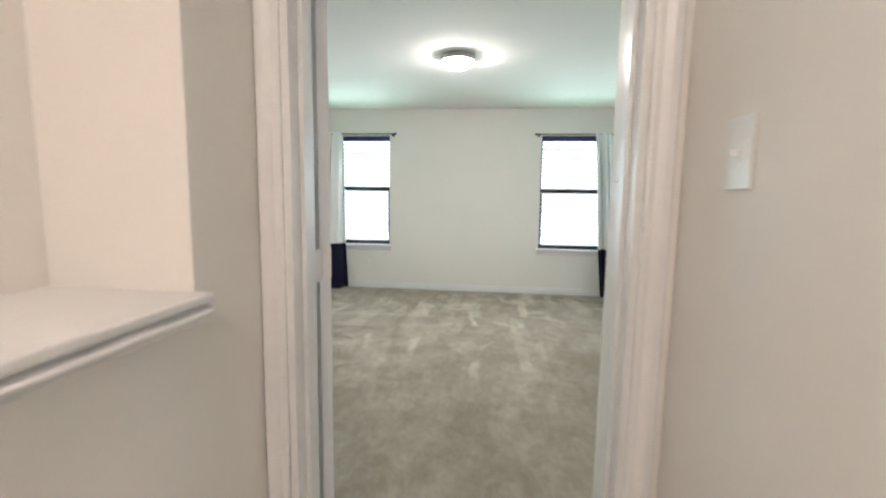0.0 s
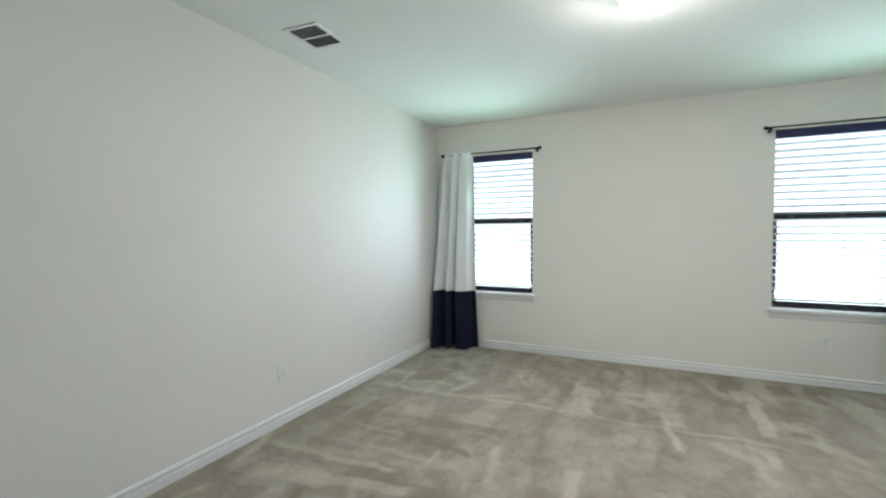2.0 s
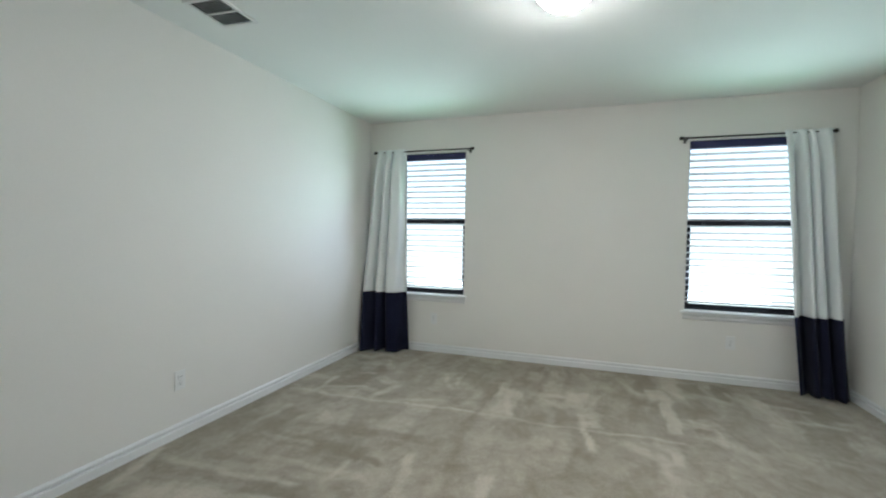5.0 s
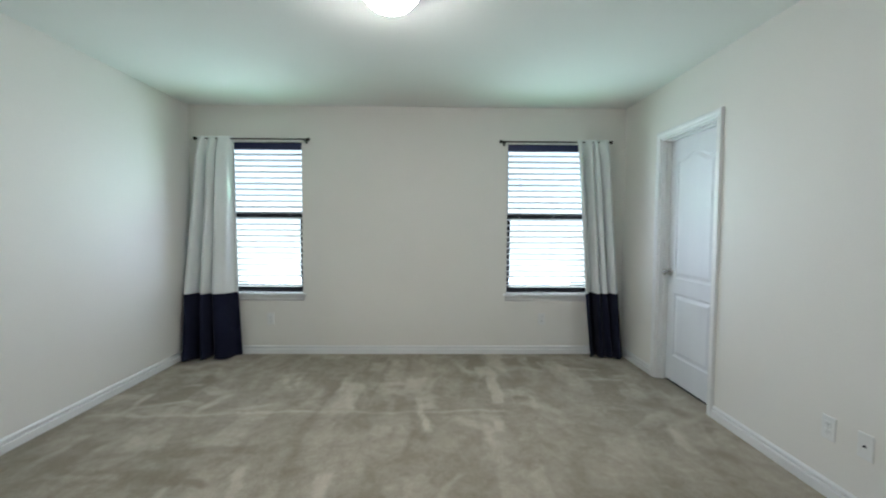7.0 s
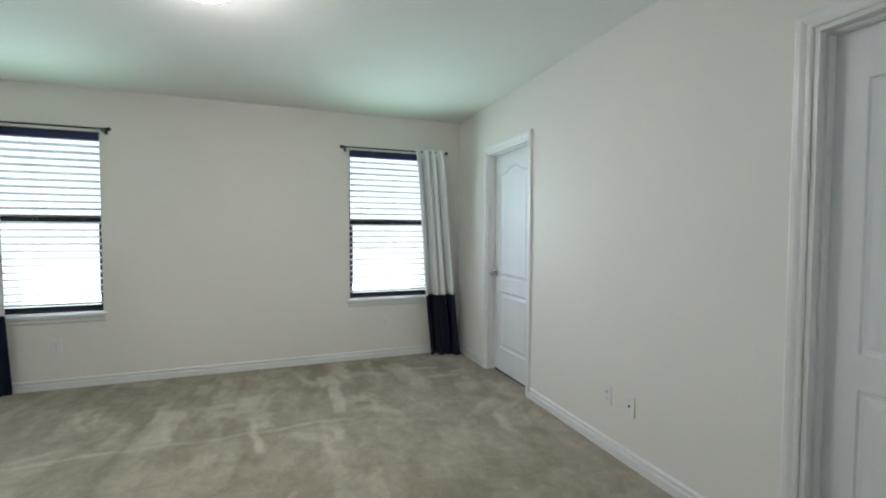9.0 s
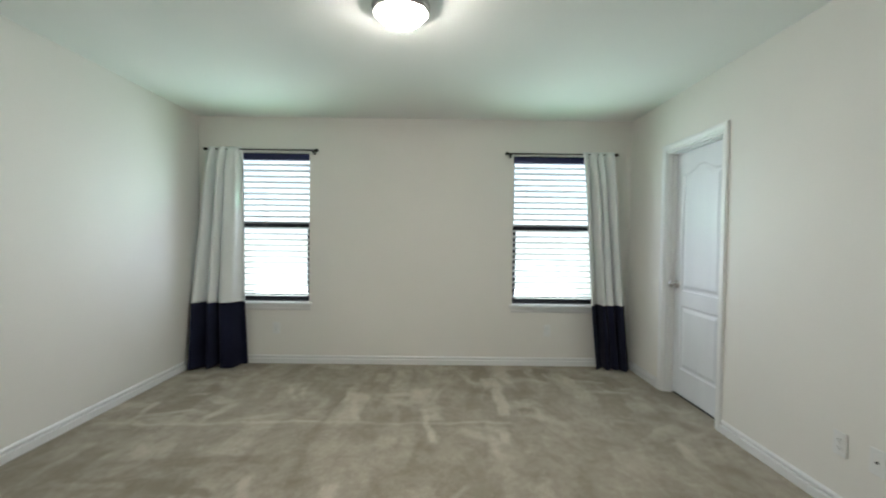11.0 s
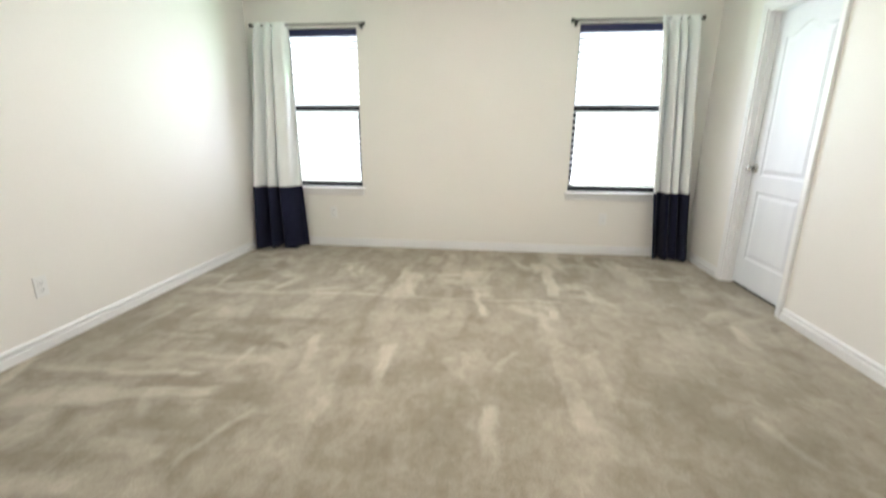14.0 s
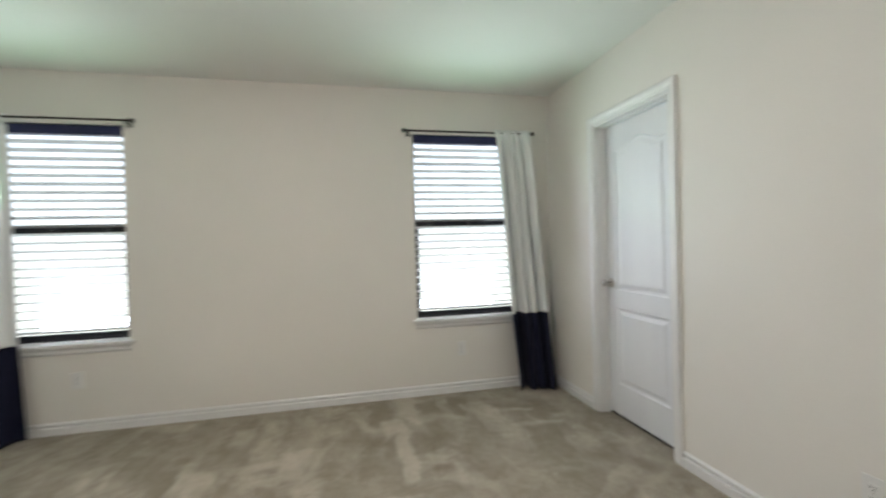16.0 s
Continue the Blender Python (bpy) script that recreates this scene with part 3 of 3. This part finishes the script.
def slat_mesh(w):
    """A faux-wood slat, slightly crowned, centred on its own origin."""
    bm = bmesh.new()
    d, th, n = 0.060, 0.0042, 4
    rows = []
    for x in (-w / 2, w / 2):
        top, bot = [], []
        for i in range(n + 1):
            u = i / n * 2 - 1
            zc = 0.0035 * (1 - u * u)
            top.append(bm.verts.new((x, u * d / 2, zc + th / 2)))
            bot.append(bm.verts.new((x, u * d / 2, zc - th / 2)))
        rows.append(top + bot[::-1])
    m = len(rows[0])
    for i in range(m):
        j = (i + 1) % m
        bm.faces.new((rows[0][i], rows[0][j], rows[1][j], rows[1][i]))
    bm.faces.new(rows[0])
    bm.faces.new(rows[1])
    bmesh.ops.recalc_face_normals(bm, faces=bm.faces)
    me = bpy.data.meshes.new("slat")
    bm.to_mesh(me)
    bm.free()
    me.materials.append(SLAT)
    return me


def blind(x0, x1, cords, seed):
    rng = random.Random(seed)
    b = thing("window_blind", "white horizontal slat blind hanging open inside the window", "blind", group="window blinds")
    yc, a, c = YF + 0.046, x0 + 0.006, x1 - 0.006
    part("headrail", boxes((a, yc - 0.034, WZ1 - 0.068, c, yc + 0.03, WZ1 - 0.003), bevel=0.003), VALANCE, b, "dark navy headrail valance")
    me = slat_mesh(c - a - 0.012)
    z, i = 1.4345 + 10 * 0.0585, 0
    while z > WZ0 + 0.085:
        s = new("slat", me)
        s.parent = b
        s.matrix_basis = pose((a + c) / 2 + rng.uniform(-0.002, 0.002), yc, z, TILT_SLAT + rng.uniform(-1.2, 1.2), rng.uniform(-0.12, 0.12), rng.uniform(-0.15, 0.15))
        z -= 0.0585
    part("bottom_rail", boxes((a + 0.006, yc - 0.028, z + 0.02, c - 0.006, yc + 0.028, z + 0.034), bevel=0.003), SLAT, b)
    for u in cords:
        x = a + u * (c - a)
        for dy in (-0.031, 0.031):
            bm = bmesh.new()
            bmesh.ops.create_cone(bm, segments=6, radius1=0.0011, radius2=0.0011, depth=WZ1 - 0.07 - z - 0.03, cap_ends=True)
            cord = part("ladder_cord", bm, CORD, b)
            cord.location = (x, yc + dy, (WZ1 - 0.07 + z + 0.03) / 2)
    return b


TILT_SLAT = -13.0
blind(*W1, (0.14, 0.5, 0.86), 3)
blind(*W2, (0.14, 0.5, 0.86), 8)


# ---------- curtains and rods ----------
def curtain_rod(x0, x1, z, y=YF - 0.082):
    rod = thing("curtain_rod", "thin dark metal curtain rod above the window", "curtain rod", group="curtain rods")
    bm = lathe([(0.0, x0 + 0.02), (0.0075, x0 + 0.02), (0.0075, x1 - 0.02), (0.0, x1 - 0.02)], 14, "x")
    p = part("rod", bm, IRON, rod, "", True)
    p.location = (0, y, z)
    fin = [(0.0, 0.0), (0.011, 0.001), (0.013, 0.006), (0.009, 0.010), (0.015, 0.014), (0.0175, 0.022), (0.015, 0.031), (0.008, 0.036), (0.0, 0.037)]
    for x, s in ((x0 + 0.024, -1), (x1 - 0.024, 1)):
        f = part("finial", lathe([(r, s * h) for r, h in fin], 18, "x"), IRON, rod, "", True)
        f.location = (x, y, z)
    for x in (x0 + 0.045, x1 - 0.045):
        bm = boxes((x - 0.011, YF - 0.006, z - 0.030, x + 0.011, YF - 0.0005, z + 0.012), (x - 0.005, y + 0.002, z - 0.022, x + 0.005, YF - 0.006, z - 0.012), (x - 0.005, y - 0.012, z - 0.020, x + 0.005, y + 0.004, z - 0.0078), bevel=0.0012)
        part("bracket", bm, IRON, rod)
    return rod


ROD_Z = 2.15
curtain_rod(-1.79, -0.68, ROD_Z)
curtain_rod(1.204, 2.303, ROD_Z - 0.008)


def curtain(x_top, x_seam, x_foot, swing, z_top, z_seam, folds, seed, label):
    """A rod-pocket panel: pale above, a navy band below; folds deepen and spread downwards."""
    rng = random.Random(seed)
    cur = thing("curtain", label, "curtain", group="curtains")
    ph = [rng.uniform(0, 6.28) for _ in range(4)]
    y_rod = YF - 0.082

    def place(u, z):
        if z > z_seam:
            f = (z_top - z) / (z_top - z_seam)
            lo, hi = (x_top[k] + (x_seam[k] - x_top[k]) * f ** 0.85 for k in (0, 1))
        else:
            f = (z_seam - z) / z_seam
            lo, hi = (x_seam[k] + (x_foot[k] - x_seam[k]) * f for k in (0, 1))
        down = (z_top - z) / z_top
        w = u + 0.075 * math.sin(2 * math.pi * u + ph[0]) + 0.028 * math.sin(5 * math.pi * u + ph[1] + 2.0 * down)
        s = math.sin(2 * math.pi * folds * w + ph[2] + 0.5 * math.sin(2.2 * down + ph[3]))
        fold = math.copysign(abs(s) ** 0.9, s)
        grip = min(1.0, down / 0.10)
        deep = 0.012 + 0.040 * grip + 0.010 * down
        if z > z_top - 0.05:
            deep *= 0.55
        second = 0.011 * grip * math.sin(2 * math.pi * (folds * 2.3) * w + ph[1])
        x = lo + (hi - lo) * u + 0.012 * grip * math.cos(2 * math.pi * folds * w + ph[2])
        out = (swing[0] + (swing[1] - swing[0]) * u) * down ** 2.5
        return x, min(y_rod - out + deep * fold + second - 0.012 - 0.016 * down, YF - 0.02), z

    def sheet(z_hi, z_lo, rows, dz=0.0):
        bm = bmesh.new()
        nu = 150
        grid = []
        for r in range(rows + 1):
            z = z_hi + (z_lo - z_hi) * r / rows
            line = []
            for i in range(nu + 1):
                u = i / nu
                x, y, zz = place(u, z)
                if r == rows and dz:
                    zz += dz * math.sin(9.0 * u + ph[0]) + 0.004 * math.sin(31 * u)
                line.append(bm.verts.new((x, y, zz)))
            grid.append(line)
        for a, b in zip(grid, grid[1:]):
            for i in range(nu):
                bm.faces.new((a[i], a[i + 1], b[i + 1], b[i]))
        return bm

    up = part("panel", sheet(z_top, z_seam, 60), CLOTH, cur, "pale grey-white cloth panel", True)
    low = part("band", sheet(z_seam, 0.018, 26, 0.008), NAVY, cur, "dark navy lower band", True)
    for ob in (up, low):
        sol = ob.modifiers.new("thickness", "SOLIDIFY")
        sol.thickness, sol.offset = 0.0022, 0.0
    hem = part("hem", sheet(z_seam + 0.006, z_seam - 0.006, 2), NAVY, cur, "", True)
    sol = hem.modifiers.new("thickness", "SOLIDIFY")
    sol.thickness, sol.offset = 0.0042, 0.0
    return cur


curtain((-1.745, -1.415), (-1.845, -1.395), (-1.822, -1.36), (0.15, 0.04), 2.172, 0.632, 2.6, 5, "pale grey-white curtain with navy lower band, gathered near the corner")
curtain((1.955, 2.275), (2.055, 2.39), (2.11, 2.42), (0.0, 0.07), 2.164, 0.642, 3.3, 12, "pale grey-white curtain with navy lower band, gathered near the closed door")


# ---------- plates ----------
def plate(name, label, category, m, kind_of, w=0.072, h=0.116):
    """A wall plate in its own frame: x across, z up, -y out of the wall."""
    p = thing(name, label, category, m, group=category + "s")
    part("plate", boxes((-w / 2, -0.006, -h / 2, w / 2, 0.0, h / 2), bevel=0.0025), PLATE, p)
    if kind_of == "outlet":
        for z in (-0.0195, 0.0195):
            f = part("receptacle", boxes((-0.0165, -0.0082, z - 0.0135, 0.0165, -0.0058, z + 0.0135), bevel=0.002), PLATE, p)
            bm = boxes((-0.0085, -0.0086, z - 0.003, -0.0060, -0.0081, z + 0.006), (0.0060, -0.0086, z - 0.003, 0.0085, -0.0081, z + 0.006), (-0.002, -0.0086, z - 0.011, 0.002, -0.0081, z - 0.0075))
            part("slot", bm, SLOT, f)
        part("screw", lathe([(0, -0.0072), (0.0028, -0.0072), (0.0032, -0.0058), (0, -0.0058)], 12, "y"), NICKEL, p)
    elif kind_of == "toggle":
        part("collar", boxes((-0.006, -0.0075, -0.0135, 0.006, -0.0055, 0.0135), bevel=0.001), PLATE, p)
        t = part("toggle", boxes((-0.004, -0.020, -0.005, 0.004, -0.006, 0.006), bevel=0.0015), PLATE, p)
    elif kind_of == "cable":
        part("socket", lathe([(0, -0.016), (0.0035, -0.016), (0.0035, -0.0085), (0.0065, -0.0085), (0.0065, -0.0058), (0, -0.0058)], 14, "y"), SLOT, p, "dark threaded cable socket")
    return p


plate("wall_outlet", "white plastic double outlet below the window", "outlet", pose(-1.105, YF, 0.36), "outlet")
plate("wall_outlet", "white plastic double outlet below the window", "outlet", pose(1.655, YF, 0.36), "outlet")
plate("wall_outlet", "white plastic double outlet on the plain wall", "outlet", pose(XL, 4.80, 0.35, 0, 0, 90), "outlet")
plate("wall_outlet", "white plastic double outlet beside a cable plate", "outlet", pose(XR, 4.835, 0.335, 0, 0, -90), "outlet")
plate("cable_plate", "white plastic cable plate with a dark socket", "wall plate", pose(XR, 4.655, 0.335, 0, 0, -90), "cable")
plate("light_switch", "glossy white plastic toggle light switch inside the entry", "light switch", pose(NX, 2.572, 1.34, 0, 0, -90), "toggle", 0.089, 0.124)
plate("light_switch", "white plastic toggle light switch in the hall", "light switch", pose(HXR, 1.965, 1.355, 0, 0, -90), "toggle")


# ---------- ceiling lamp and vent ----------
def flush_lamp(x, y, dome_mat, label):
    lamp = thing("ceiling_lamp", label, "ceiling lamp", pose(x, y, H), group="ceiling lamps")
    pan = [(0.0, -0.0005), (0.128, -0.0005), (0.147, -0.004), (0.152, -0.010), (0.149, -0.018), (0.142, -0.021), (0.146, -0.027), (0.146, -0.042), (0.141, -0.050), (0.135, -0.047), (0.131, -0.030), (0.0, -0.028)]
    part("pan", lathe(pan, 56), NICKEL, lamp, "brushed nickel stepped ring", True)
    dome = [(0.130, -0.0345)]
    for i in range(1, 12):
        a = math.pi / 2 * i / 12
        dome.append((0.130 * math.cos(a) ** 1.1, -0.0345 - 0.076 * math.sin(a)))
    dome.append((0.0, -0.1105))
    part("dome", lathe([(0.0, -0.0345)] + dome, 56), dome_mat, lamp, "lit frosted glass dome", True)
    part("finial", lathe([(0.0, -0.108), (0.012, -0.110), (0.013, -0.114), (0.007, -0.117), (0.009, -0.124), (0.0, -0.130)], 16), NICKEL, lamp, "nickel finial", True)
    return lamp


flush_lamp(0.335, 5.07, DOME, "lit frosted glass flush lamp with brushed nickel ring on the ceiling")
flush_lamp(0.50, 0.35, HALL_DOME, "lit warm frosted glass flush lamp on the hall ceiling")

vent = thing("ceiling_vent", "white metal louvred air register on the ceiling", "air vent", pose(-1.505, 4.755, H, 0, 0, 3.0))
vw, vd, bd = 0.125, 0.15, 0.024
bm = bmesh.new()
for row in ((-vw, -vd, -0.008, -vw + bd, vd, -0.0005), (vw - bd, -vd, -0.008, vw, vd, -0.0005), (-vw + bd, -vd, -0.008, vw - bd, -vd + bd, -0.0005), (-vw + bd, vd - bd, -0.008, vw - bd, vd, -0.0005)):
    box(bm, *row, bevel=0.002)
part("frame", bm, VENT, vent)
part("centre_bar", boxes((-vw + bd, -0.006, -0.008, vw - bd, 0.006, -0.001), bevel=0.0015), VENT, vent)
# flat dark sheet, coloured as the shade of the opening above the louvres
part("backing", boxes((-vw + bd, -vd + bd, -0.0015, vw - bd, vd - bd, -0.0006)), SHADE_DARK, vent, "dark sheet for the shade behind the louvres")
for half in (-1, 1):
    n = 9
    for i in range(n):
        x = -vw + bd + 0.010 + i * (2 * (vw - bd) - 0.020) / (n - 1)
        bm = boxes((-0.0084, -(vd - bd - 0.008) / 2, -0.0006, 0.0074, (vd - bd - 0.008) / 2, 0.0006))
        lv = part("louvre", bm, VENT, vent)
        lv.matrix_basis = pose(x, half * (vd - bd + 0.004) / 2, -0.0058, 0, 38, 0)

# ---------- outside ----------
bm = bmesh.new()
bmesh.ops.create_grid(bm, x_segments=8, y_segments=8, size=1500)
ground = structure("ground", bm, GRASS, "pale sunlit ground stretching away outside the windows", "ground")
ground.location = (0, 0, -2.7)
